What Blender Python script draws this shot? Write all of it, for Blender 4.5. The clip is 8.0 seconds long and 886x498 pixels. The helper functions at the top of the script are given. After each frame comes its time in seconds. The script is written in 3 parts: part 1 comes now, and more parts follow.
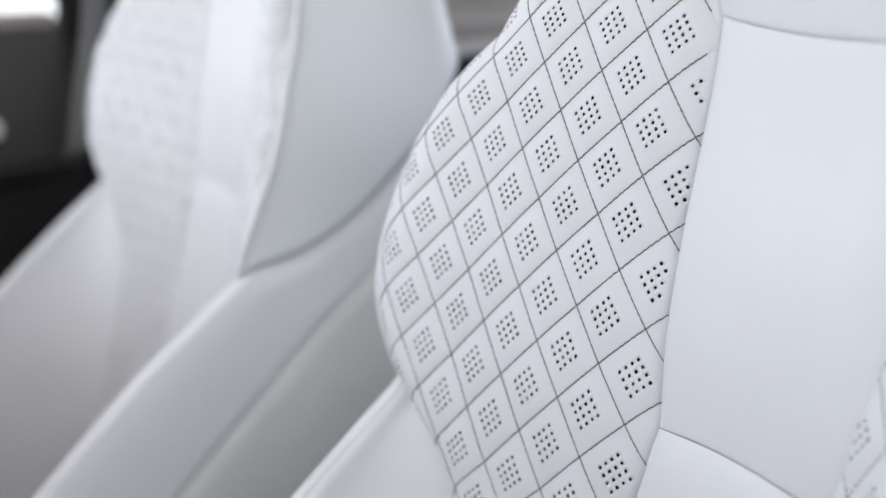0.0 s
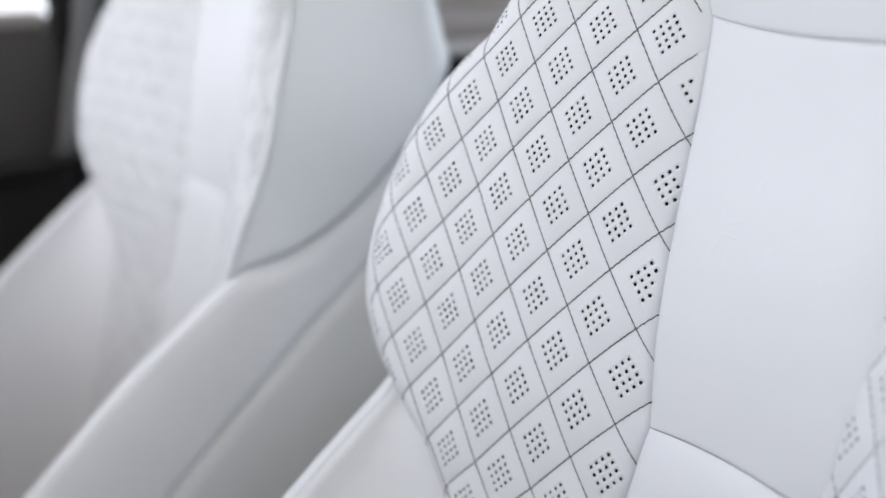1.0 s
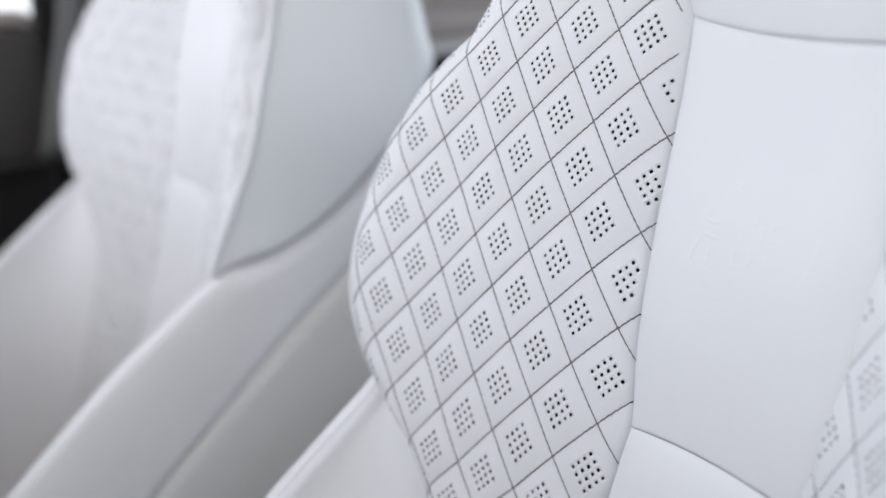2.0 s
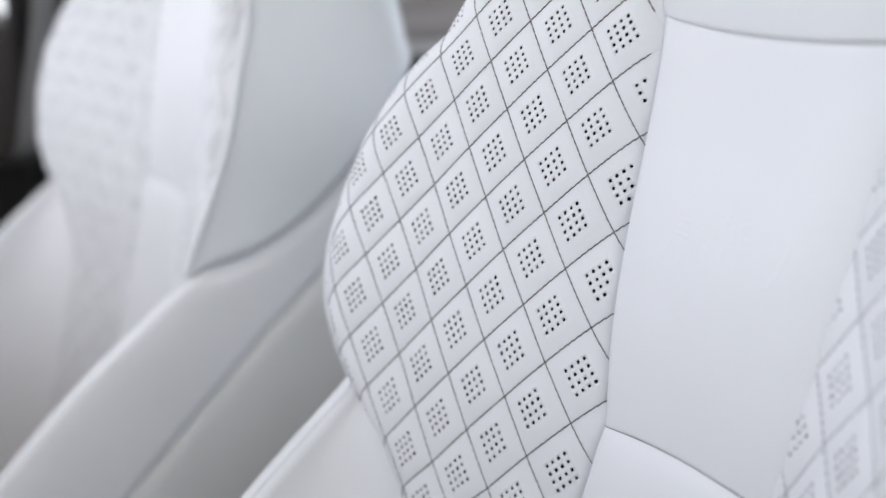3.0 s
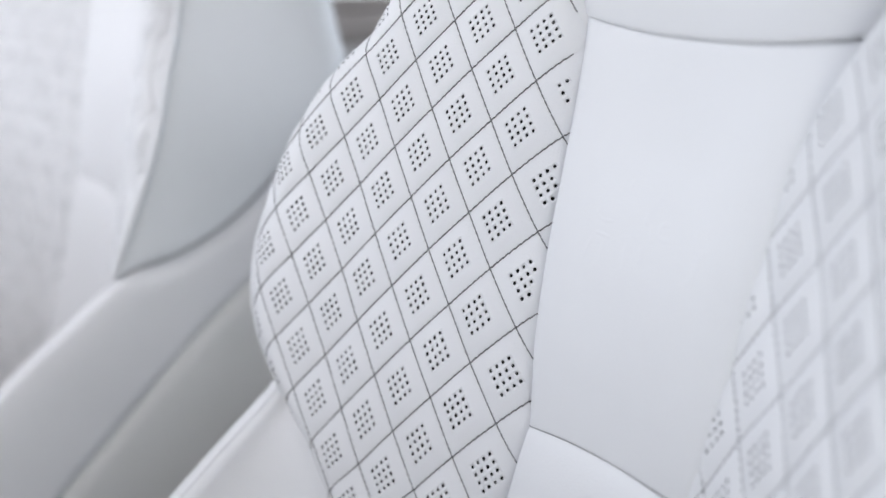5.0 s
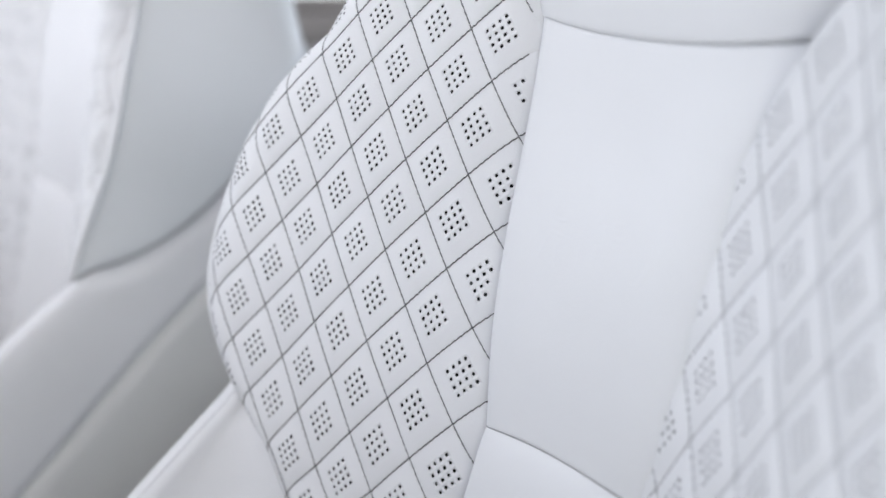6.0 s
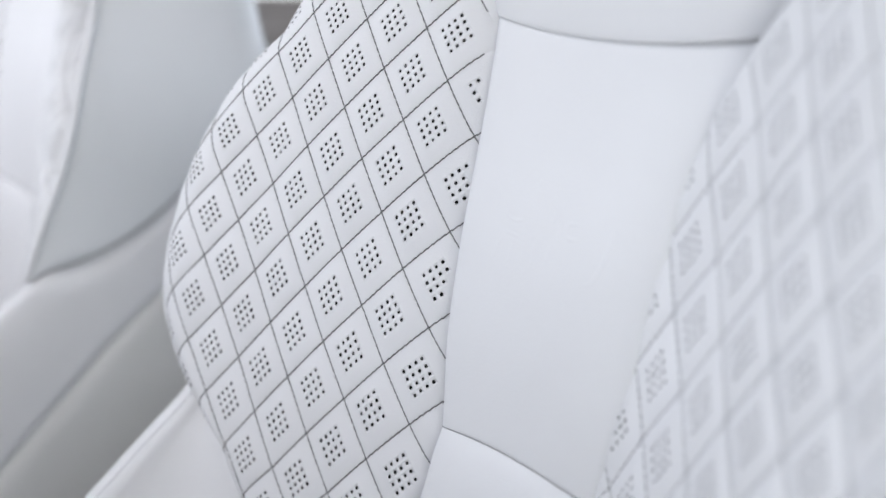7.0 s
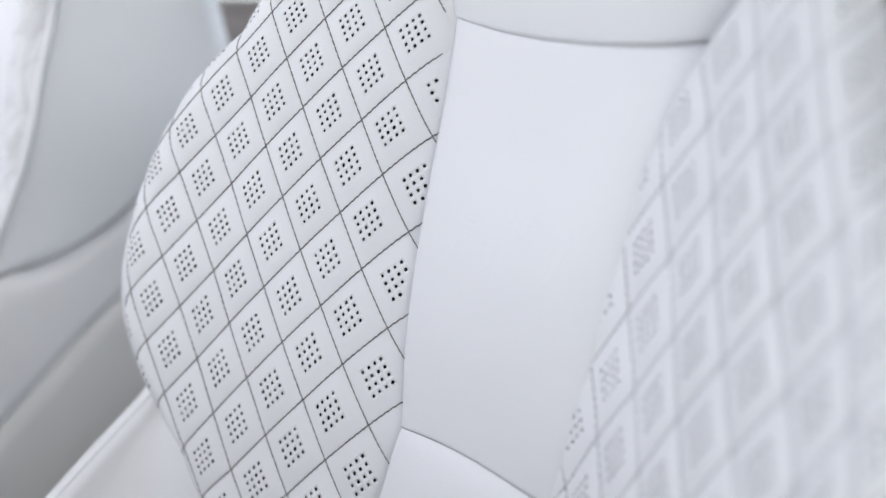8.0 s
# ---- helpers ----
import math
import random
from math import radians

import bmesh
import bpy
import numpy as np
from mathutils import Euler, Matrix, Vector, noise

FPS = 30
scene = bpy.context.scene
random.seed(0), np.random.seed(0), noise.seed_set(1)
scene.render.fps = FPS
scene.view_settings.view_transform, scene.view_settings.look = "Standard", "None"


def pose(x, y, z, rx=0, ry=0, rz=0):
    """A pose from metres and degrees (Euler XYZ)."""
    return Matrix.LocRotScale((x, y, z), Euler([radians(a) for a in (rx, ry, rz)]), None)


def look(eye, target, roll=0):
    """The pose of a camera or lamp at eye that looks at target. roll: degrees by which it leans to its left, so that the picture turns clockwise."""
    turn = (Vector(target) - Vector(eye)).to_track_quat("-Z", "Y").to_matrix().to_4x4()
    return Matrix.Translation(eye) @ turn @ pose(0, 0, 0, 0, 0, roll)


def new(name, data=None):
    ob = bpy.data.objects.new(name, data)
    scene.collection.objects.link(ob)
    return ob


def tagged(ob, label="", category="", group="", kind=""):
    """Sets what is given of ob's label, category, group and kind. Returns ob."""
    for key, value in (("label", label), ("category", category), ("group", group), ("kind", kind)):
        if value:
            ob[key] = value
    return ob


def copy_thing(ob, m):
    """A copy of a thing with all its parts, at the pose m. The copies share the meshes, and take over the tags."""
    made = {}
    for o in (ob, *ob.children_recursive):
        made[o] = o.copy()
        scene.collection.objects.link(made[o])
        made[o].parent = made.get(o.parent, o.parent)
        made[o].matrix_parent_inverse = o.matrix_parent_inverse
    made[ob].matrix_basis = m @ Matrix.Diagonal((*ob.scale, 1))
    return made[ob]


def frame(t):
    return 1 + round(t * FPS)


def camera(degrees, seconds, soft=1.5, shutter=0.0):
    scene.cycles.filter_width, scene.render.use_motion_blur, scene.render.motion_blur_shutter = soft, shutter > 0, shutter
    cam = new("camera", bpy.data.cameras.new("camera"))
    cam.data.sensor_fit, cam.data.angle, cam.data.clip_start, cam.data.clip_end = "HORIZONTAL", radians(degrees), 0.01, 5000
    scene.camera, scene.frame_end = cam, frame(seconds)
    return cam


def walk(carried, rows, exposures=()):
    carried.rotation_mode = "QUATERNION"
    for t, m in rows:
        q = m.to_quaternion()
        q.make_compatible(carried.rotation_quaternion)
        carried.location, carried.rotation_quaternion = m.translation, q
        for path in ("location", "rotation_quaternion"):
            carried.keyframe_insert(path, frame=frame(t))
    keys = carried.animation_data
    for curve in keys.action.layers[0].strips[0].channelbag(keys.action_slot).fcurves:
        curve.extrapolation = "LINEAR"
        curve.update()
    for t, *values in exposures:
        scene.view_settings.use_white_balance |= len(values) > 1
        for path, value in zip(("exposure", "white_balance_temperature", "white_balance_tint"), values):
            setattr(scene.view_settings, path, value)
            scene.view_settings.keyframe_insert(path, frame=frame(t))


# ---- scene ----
cam = camera(49.51, 8.0, soft=1.6)
cam.data.dof.use_dof = True
cam.data.dof.focus_distance = 0.560
cam.data.dof.aperture_fstop = 2.4
EYE, TILT = 1.0827, -18.703
ROWS = [
    (0.0, 0.0000, 0.0000, 0.0000, 0.002, -0.007, -0.025),
    (0.5, 0.0003, -0.0001, 0.0001, -0.223, -0.021, -0.006),
    (1.0, 0.0012, 0.0001, 0.0001, -0.434, -0.023, 0.002),
    (1.5, 0.0028, 0.0004, -0.0001, -0.733, -0.017, 0.000),
    (3.0, 0.0103, 0.0020, -0.0015, -2.176, 0.089, 0.030),
    (3.5, 0.0136, 0.0027, -0.0022, -2.830, 0.148, 0.033),
    (4.0, 0.0173, 0.0034, -0.0029, -3.661, 0.217, 0.025),
    (4.5, 0.0212, 0.0040, -0.0037, -4.413, 0.294, 0.030),
    (6.0, 0.0344, 0.0053, -0.0060, -6.878, 0.535, 0.066),
    (6.5, 0.0390, 0.0054, -0.0067, -7.772, 0.596, 0.080),
    (7.0, 0.0437, 0.0052, -0.0074, -8.556, 0.662, 0.110),
    (7.5, 0.0484, 0.0048, -0.0079, -9.376, 0.731, 0.170),
    (8.0, 0.0531, 0.0042, -0.0084, -10.055, 0.770, 0.200),
]
walk(cam, [(t, pose(0, 0, EYE, TILT) @ pose(x, y, z, 90 + pitch, roll, yaw)) for t, x, y, z, yaw, pitch, roll in ROWS],
     exposures=[(0.0, -0.11), (8.0, -0.11)])

# The cabin's own axes: x towards the camera's side of the car, y to the rear, z up from the floor.
CABIN = pose(0.15892, 0.45479, 0, 0, 0, -55.305)
SPACING = 0.7286          # from seat to seat
HEIGHT = 0.80             # the foot of the upper backrest panel above the floor

# ---- light ----
world = bpy.data.worlds.new("overcast_sky")
scene.world = world
world.use_nodes = True
wn = world.node_tree.nodes
sky = wn.new("ShaderNodeTexSky")
sky.sky_type, sky.sun_disc = "NISHITA", False
sky.sun_elevation, sky.sun_rotation = radians(50), radians(200)
sky.air_density, sky.dust_density = 1.0, 3.0
veil = wn.new("ShaderNodeHueSaturation")      # thin cloud takes most of the blue out of the sky
veil.inputs["Saturation"].default_value = 0.85
world.node_tree.links.new(sky.outputs["Color"], veil.inputs["Color"])
world.node_tree.links.new(veil.outputs["Color"], wn["Background"].inputs["Color"])
wn["Background"].inputs["Strength"].default_value = 0.09

sun_data = bpy.data.lights.new("sun", "SUN")
sun_data.energy, sun_data.angle, sun_data.color = 0.5, radians(40), (1.0, 0.97, 0.93)
sun = new("sun", sun_data)
sun.matrix_world = CABIN @ look((-4, -2, 5), (0, 0, 0.8))


# Added area lamps in the openings, mostly unseen ones, stand in for daylight.
def window_light(name, at, to, wide, high, watts, colour=(0.860, 0.905, 1.0)):
    data = bpy.data.lights.new(name, "AREA")
    data.shape, data.size, data.size_y, data.energy, data.color = "RECTANGLE", wide, high, watts, colour
    ob = new(name, data)
    ob.matrix_world = CABIN @ look(at, to)
    return ob


window_light("windscreen_light", (-0.75, -1.50, 1.28), (-0.45, 0.1, 0.95), 1.0, 0.45, 12.4)
# Lamp behind the seats, added to light their rear rims; its window is unseen.
window_light("rear_window_light", (-0.3, 1.93, 1.25), (-0.3, 0.0, 1.0), 1.2, 0.40, 15.5)
# Fill added from above; the roof opening is unseen and holds no glass.
window_light("roof_fill_light", (-0.35, -0.34, 1.56), (-0.35, -0.3, 0.5), 1.0, 0.6, 0.8)
window_light("near_doorway_light", (0.73, -0.58, 1.16), (-0.3, -0.35, 1.0), 0.7, 0.40, 2.9, (0.92, 0.945, 1.0))
# Added lamp in place of warm light bounced up from the paving.
window_light("near_doorway_ground_light", (0.73, -0.35, 0.50), (-0.3, -0.2, 0.75), 1.1, 0.50, 2.4, (1.0, 0.985, 0.85))
window_light("far_window_light", (-1.20, -0.62, 1.17), (-0.3, 0.1, 0.8), 0.9, 0.36, 2.2, (0.89, 0.915, 1.0))
# Added fill from an unseen side opening, for the rims and side panels.
window_light("near_rear_fill_light", (0.73, 0.80, 1.19), (-0.6, 0.1, 0.95), 0.75, 0.42, 3.5, (0.86, 0.91, 1.0))


# ---- materials ----
def material(name, colour, rough=0.5, metal=0.0):
    m = bpy.data.materials.new(name)
    m.use_nodes = True
    b = m.node_tree.nodes["Principled BSDF"]
    b.inputs["Base Color"].default_value = (*colour, 1)
    b.inputs["Roughness"].default_value = rough
    b.inputs["Metallic"].default_value = metal
    return m


def grain(m, colour, fine=900.0, strength=0.12, blotch=9.0, spread=0.05, depth=0.0004, cells=True, vary=0.0):
    """Leather or moulded grain: small pebbles as relief and faint uneven colour at a larger scale."""
    nt = m.node_tree
    n, link = nt.nodes, nt.links.new
    b = n["Principled BSDF"]
    co = n.new("ShaderNodeTexCoord")
    big = n.new("ShaderNodeTexNoise")
    big.inputs["Scale"].default_value, big.inputs["Detail"].default_value = blotch, 4
    mix = n.new("ShaderNodeMix")
    mix.data_type = "RGBA"
    mix.inputs["A"].default_value = (*[c * (1 - spread) for c in colour], 1)
    mix.inputs["B"].default_value = (*[min(1, c * (1 + spread)) for c in colour], 1)
    link(co.outputs["Object"], big.inputs["Vector"])
    link(big.outputs["Fac"], mix.inputs["Factor"])
    out = mix.outputs["Result"]
    if vary:
        info = n.new("ShaderNodeObjectInfo")
        ramp = n.new("ShaderNodeMapRange")
        ramp.inputs["To Min"].default_value, ramp.inputs["To Max"].default_value = 1 - vary, 1 + vary
        hsv = n.new("ShaderNodeHueSaturation")
        link(info.outputs["Random"], ramp.inputs["Value"])
        link(ramp.outputs["Result"], hsv.inputs["Value"])
        link(out, hsv.inputs["Color"])
        out = hsv.outputs["Color"]
    link(out, b.inputs["Base Color"])
    if cells:
        small = n.new("ShaderNodeTexVoronoi")
        small.feature = "SMOOTH_F1"
        value = small.outputs["Distance"]
    else:
        small = n.new("ShaderNodeTexNoise")
        small.inputs["Detail"].default_value = 6
        value = small.outputs["Fac"]
    small.inputs["Scale"].default_value = fine
    link(co.outputs["Object"], small.inputs["Vector"])
    soft = n.new("ShaderNodeTexNoise")
    soft.inputs["Scale"].default_value, soft.inputs["Detail"].default_value = 55, 3
    link(co.outputs["Object"], soft.inputs["Vector"])
    add = n.new("ShaderNodeMath")
    add.operation = "MULTIPLY_ADD"
    add.inputs[1].default_value = 2.2
    link(soft.outputs["Fac"], add.inputs[0])
    link(value, add.inputs[2])
    bump = n.new("ShaderNodeBump")
    bump.inputs["Strength"].default_value, bump.inputs["Distance"].default_value = strength, depth
    link(add.outputs["Value"], bump.inputs["Height"])
    link(bump.outputs["Normal"], b.inputs["Normal"])
    wear = n.new("ShaderNodeMapRange")
    r = b.inputs["Roughness"].default_value
    wear.inputs["To Min"].default_value, wear.inputs["To Max"].default_value = r - 0.07, r + 0.07
    link(soft.outputs["Fac"], wear.inputs["Value"])
    link(wear.outputs["Result"], b.inputs["Roughness"])
    return m


WHITE = (0.78, 0.785, 0.80)
leather = grain(material("white_leather", WHITE, 0.48), WHITE, strength=0.2)
quilt = grain(material("white_quilted_leather", WHITE, 0.58), WHITE, fine=1000, strength=0.3, depth=0.0005, vary=0.012)
# Taken as the same white leather, with cool skylight put into its colour.
SKY_TINT = (0.715, 0.74, 0.76)
side_leather = grain(material("skylight_tinted_leather", SKY_TINT, 0.5), SKY_TINT, fine=800)
# The same leather again, with warm light off the ground put into it.
GROUND_TINT = (0.765, 0.77, 0.755)
low_leather = grain(material("ground_tinted_leather", GROUND_TINT, 0.5), GROUND_TINT, fine=800)
# Near-black walls and floors paint in the shade inside the holes.
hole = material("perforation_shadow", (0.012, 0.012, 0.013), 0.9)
thread = grain(material("charcoal_thread", (0.165, 0.165, 0.17), 0.8), (0.165, 0.165, 0.17), fine=2500, cells=False, depth=0.0002)
pale_thread = grain(material("pale_thread", (0.62, 0.62, 0.63), 0.75), (0.62, 0.62, 0.63), fine=2500, cells=False, depth=0.0002)
seam_thread = grain(material("grey_seam_thread", (0.24, 0.24, 0.245), 0.8), (0.24, 0.24, 0.245), fine=2500, cells=False, depth=0.0002)
panel_seam = grain(material("pale_grey_seam", (0.36, 0.36, 0.37), 0.8), (0.36, 0.36, 0.37), fine=2500, cells=False, depth=0.0002)
TRIM = (0.013, 0.012, 0.0115)
dark_trim = grain(material("dark_grained_trim", TRIM, 0.72), TRIM, fine=500, strength=0.3)
DOOR = (0.056, 0.051, 0.047)
door_trim = grain(material("brown_grey_door_trim", DOOR, 0.45), DOOR, fine=500, strength=0.3)
dark_trim.node_tree.nodes["Principled BSDF"].inputs["Specular IOR Level"].default_value = 0.2
door_trim.node_tree.nodes["Principled BSDF"].inputs["Specular IOR Level"].default_value = 0.3
STRIP = (0.68, 0.66, 0.65)
strip_trim = grain(material("grey_trim_strip", STRIP, 0.4), STRIP, fine=400, strength=0.1)
TAUPE = (0.37, 0.335, 0.31)
taupe = grain(material("taupe_soft_trim", TAUPE, 0.6), TAUPE, fine=500, strength=0.2)
TAN = (0.21, 0.185, 0.14)
tan = grain(material("tan_leather", TAN, 0.55), TAN, fine=800)
LINER = (0.59, 0.605, 0.62)
liner = grain(material("pale_headliner_fabric", LINER, 0.9), LINER, fine=1500, cells=False)
CARPET = (0.05, 0.048, 0.046)
carpet = grain(material("dark_carpet", CARPET, 0.95), CARPET, fine=700, strength=0.6, cells=False, depth=0.002)
belt_web = grain(material("grey_belt_webbing", (0.20, 0.195, 0.19), 0.7), (0.20, 0.195, 0.19), fine=900, cells=False)
glass = material("window_glass", (1, 1, 1), 0.02)
glass.node_tree.nodes["Principled BSDF"].inputs["Transmission Weight"].default_value = 1.0
glass.node_tree.nodes["Principled BSDF"].inputs["IOR"].default_value = 1.45


# ---- building helpers ----
def mesh(name, verts, faces, mats, slots=None, smooth=True, flat=()):
    me = bpy.data.meshes.new(name)
    me.from_pydata([tuple(v) for v in verts], [], faces)
    for m in mats:
        me.materials.append(m)
    if slots:
        me.polygons.foreach_set("material_index", slots)
    me.polygons.foreach_set("use_smooth", [smooth] * len(faces))
    for i in flat:
        me.polygons[i].use_smooth = False
    me.update()
    return me


def part(name, data, parent, label=""):
    ob = new(name, data)
    ob.parent = parent
    if label:
        ob["label"] = label
    return ob


def sheet(rows, close=False, flip=False):
    """Vertices and quads of a grid of points given row by row."""
    nr, nc = len(rows), len(rows[0])
    verts = [p for row in rows for p in row]
    faces = []
    for i in range(nr - 1):
        for j in range(nc if close else nc - 1):
            k = (j + 1) % nc
            q = (i * nc + j, i * nc + k, (i + 1) * nc + k, (i + 1) * nc + j)
            faces.append(q[::-1] if flip else q)
    return verts, faces


def tube(points, radius, sides=8):
    """A closed round bar along points."""
    rows = []
    n = len(points)
    for i, p in enumerate(points):
        p = Vector(p)
        way = (Vector(points[min(i + 1, n - 1)]) - Vector(points[max(i - 1, 0)])).normalized()
        u = (Vector((0.31, 0.77, 0.55)).cross(way)).normalized()
        w = way.cross(u)
        rows.append([p + radius * (math.cos(2 * math.pi * k / sides) * u + math.sin(2 * math.pi * k / sides) * w) for k in range(sides)])
    verts, faces = sheet(rows, close=True)
    faces.append(tuple(range(sides))[::-1])
    faces.append(tuple((n - 1) * sides + k for k in range(sides)))
    return verts, faces


def rounded_box(size, bevel=0.01, segments=3):
    bm = bmesh.new()
    bmesh.ops.create_cube(bm, size=1)
    bmesh.ops.scale(bm, vec=size, verts=bm.verts)
    bmesh.ops.bevel(bm, geom=bm.edges, offset=bevel, segments=segments, profile=0.5, affect="EDGES")
    return bm


def box_mesh(name, size, at, mat, bevel=0.01, segments=3, turn=None):
    bm = rounded_box(size, bevel, segments)
    bmesh.ops.transform(bm, matrix=Matrix.Translation(at) @ (turn or Matrix.Identity(4)), verts=bm.verts)
    me = bpy.data.meshes.new(name)
    bm.to_mesh(me)
    bm.free()
    me.materials.append(mat)
    me.polygons.foreach_set("use_smooth", [True] * len(me.polygons))
    return me


def curve_through(table):
    """A smooth function through (x, y) pairs in rising order of x."""
    xs, ys = [a for a, _ in table], [b for _, b in table]
    slopes = np.gradient(ys, xs)

    def at(x):
        x = min(max(x, xs[0]), xs[-1])
        i = min(max(int(np.searchsorted(xs, x)) - 1, 0), len(xs) - 2)
        h = xs[i + 1] - xs[i]
        u = (x - xs[i]) / h
        return float((1 + 2 * u) * (1 - u) ** 2 * ys[i] + u * (1 - u) ** 2 * h * slopes[i] + u * u * (3 - 2 * u) * ys[i + 1] + u * u * (u - 1) * h * slopes[i + 1])
    return at


def along(table, steps):
    """Points at even steps along a smooth line through (a, b) pairs."""
    k = list(range(len(table)))
    fa, fb = curve_through(list(zip(k, [a for a, _ in table]))), curve_through(list(zip(k, [b for _, b in table])))
    return [(fa(t), fb(t)) for t in (i * (len(table) - 1) / steps for i in range(steps + 1))]


# ---- the seat's shape ----
RECLINE = radians(11.784)
CR, SR = math.cos(RECLINE), math.sin(RECLINE)


def at_back(s, v, n):
    """A point of the backrest: s across, v up along it, n forward from it."""
    return Vector((s, v * SR - n * CR, HEIGHT + v * CR + n * SR))


# half width of the middle panel, and of the quilted bolsters' outline, along the backrest
inner_half = curve_through([(-0.50, 0.110), (-0.19, 0.080), (-0.08, 0.063), (-0.03, 0.0585), (0.0, 0.0585), (0.056, 0.0640), (0.115, 0.0667), (0.16, 0.0685), (0.20, 0.0720), (0.245, 0.081), (0.28, 0.095), (0.34, 0.105), (0.42, 0.09)])
outer_half = curve_through([(-0.50, 0.20), (-0.33, 0.176), (-0.20, 0.164), (-0.12, 0.162), (-0.096, 0.170), (-0.07, 0.189), (-0.036, 0.220), (-0.013, 0.237), (0.008, 0.247), (0.031, 0.2525), (0.051, 0.254),
                            (0.084, 0.252), (0.121, 0.245), (0.15, 0.234), (0.187, 0.214), (0.205, 0.200), (0.233, 0.186), (0.29, 0.165), (0.36, 0.15), (0.42, 0.13)])
flare = curve_through([(-0.50, 0.0), (0.12, 0.0), (0.16, 0.0006), (0.20, 0.0045), (0.225, 0.0105), (0.245, 0.0165), (0.26, 0.0225), (0.30, 0.026), (0.42, 0.026)])      # the middle panel widens more on the door's side
ROUND = 0.026             # radius of the bolster's outer edge


rise = curve_through([(0.040, -0.016), (0.060, -0.0045), (0.0763, 0.005), (0.098, 0.0164), (0.116, 0.0247), (0.133, 0.0325), (0.151, 0.0400), (0.169, 0.0472), (0.190, 0.0545), (0.209, 0.0620), (0.228, 0.0697), (0.246, 0.077), (0.27, 0.086), (0.30, 0.096)])


def slope(s):
    return (rise(s + 0.004) - rise(s - 0.004)) / 0.008


def cover_start(v, sign):
    """Where the cover begins beside the middle panel: tucked beside it on one side, lapping over it on the other."""
    return inner_half(v) - 0.002 if sign < 0 else inner_half(v) + flare(v) - 0.006


piped = curve_through([(-0.46, -0.019), (-0.034, -0.019), (0.0, -0.0185), (0.05, -0.0125), (0.10, -0.0075), (0.15, -0.0055), (0.20, -0.0005), (0.42, 0.0)])


def cover_end(v, sign):
    """Where the cover ends at the piping on the seat's outer side."""
    if sign < 0:
        return outer_half(v) + 0.020 + 0.010 * min(1, max(0, (v - 0.03) / 0.09))
    return outer_half(v) + piped(v) if v > 0.06 else low_end(v)


# low on the door's side the bolster keeps its width and is rounded less
low_end = curve_through([(-0.50, 0.215), (-0.20, 0.228), (-0.06, 0.238), (-0.03, 0.2385), (0.0, 0.2395), (0.03, 0.2408), (0.06, 0.2422)])
low_edge = curve_through([(-0.50, 0.195), (-0.20, 0.215), (-0.06, 0.238), (-0.03, 0.236), (0.0, 0.228), (0.03, 0.222), (0.06, 0.2167)])


def bolster_point(u, v, lift=0.0, sign=-1):
    """On the bolster's cover: u across from the seat's middle (as arc length past the edge), v up, lift above it."""
    bend = ROUND if sign < 0 else 0.018      # the outer edge is rounded more tightly on the door's side
    edge = outer_half(v) - 0.013 if sign < 0 else outer_half(v) - 0.037 if v > 0.06 else low_edge(v)
    low = cover_start(v, sign)
    u = max(u, low)
    past = max(0.0, u - cover_end(v, sign)) if sign > 0 else 0.0
    u -= past
    if u <= edge:
        s, n, phi = u, rise(u), math.atan(slope(u))
    else:
        p0 = math.atan(slope(edge))
        phi = max(p0 - (u - edge) / bend, -1.75)
        s = edge + bend * (math.sin(p0) - math.sin(phi))
        n = rise(edge) + bend * (math.cos(phi) - math.cos(p0))
    near = u - low
    if sign < 0:
        n -= 0.009 * math.exp(-near / 0.0058)      # the cover dips into the seam beside the middle panel
    else:
        n += (0.0065 - 0.0050 * min(1, max(0, (v - 0.11) / 0.1))) * math.exp(-(near / 0.012) ** 2) - 0.007 * math.exp(-near / 0.0013)      # and bulges over its edge here
    s, n = s - 0.35 * past, n - 1.0 * past      # past the piping it is turned in under the side panel
    return s - lift * math.sin(phi), v, n + lift * math.cos(phi)


COLUMN = curve_through([(-12, 0.366), (-9, 0.306), (-8, 0.286), (-7, 0.266), (-6, 0.2465), (-5, 0.228), (-4, 0.209), (-3, 0.190), (-2, 0.170), (-1, 0.1512), (0, 0.1332), (1, 0.1161), (2, 0.0979), (3, 0.0763), (4, 0.0575), (6, 0.018)])


FAR_COLUMN = curve_through([(-12, 0.362), (-9, 0.302), (-8, 0.282), (-7, 0.2622), (-6, 0.2420), (-5, 0.2229), (-4, 0.2044), (-3, 0.1864), (-2, 0.1687), (-1, 0.1511), (0, 0.1333), (1, 0.1150), (2, 0.0962), (3, 0.0764), (4, 0.0556), (6, 0.013)])


def lattice(p, q, sign):
    """Where the quilting lines p and q cross: across and up. The two covers are sewn with slightly different heights."""
    c, d = p + q, p - q
    if sign < 0:
        k = min(max(d, -7), 5)
        return (FAR_COLUMN(c) - 0.00134 * k - 0.000135 * k * k + 0.000138 * c * k,
                0.1446 + 0.02776 * d - 0.00026 * k * k - 0.00008 * c - 0.00012 * c * c + 0.000176 * c * k)
    k, e = min(max(d, -5), 5), min(max(c, -6), 4)
    return COLUMN(c) - 0.0033 + 0.00185 * e - 0.00005 * e * e + 0.000062 * e ** 3 + 0.00151 * k + 0.00025 * k * k, 0.1464 + 0.0309 * d - 0.00034 * d * d * math.exp(-abs(d) / 12) - 0.00015 * c


# one quilted diamond: its grid lines, and the four-by-four perforated cells in its middle
PITCH = 0.128
FIRST = 4


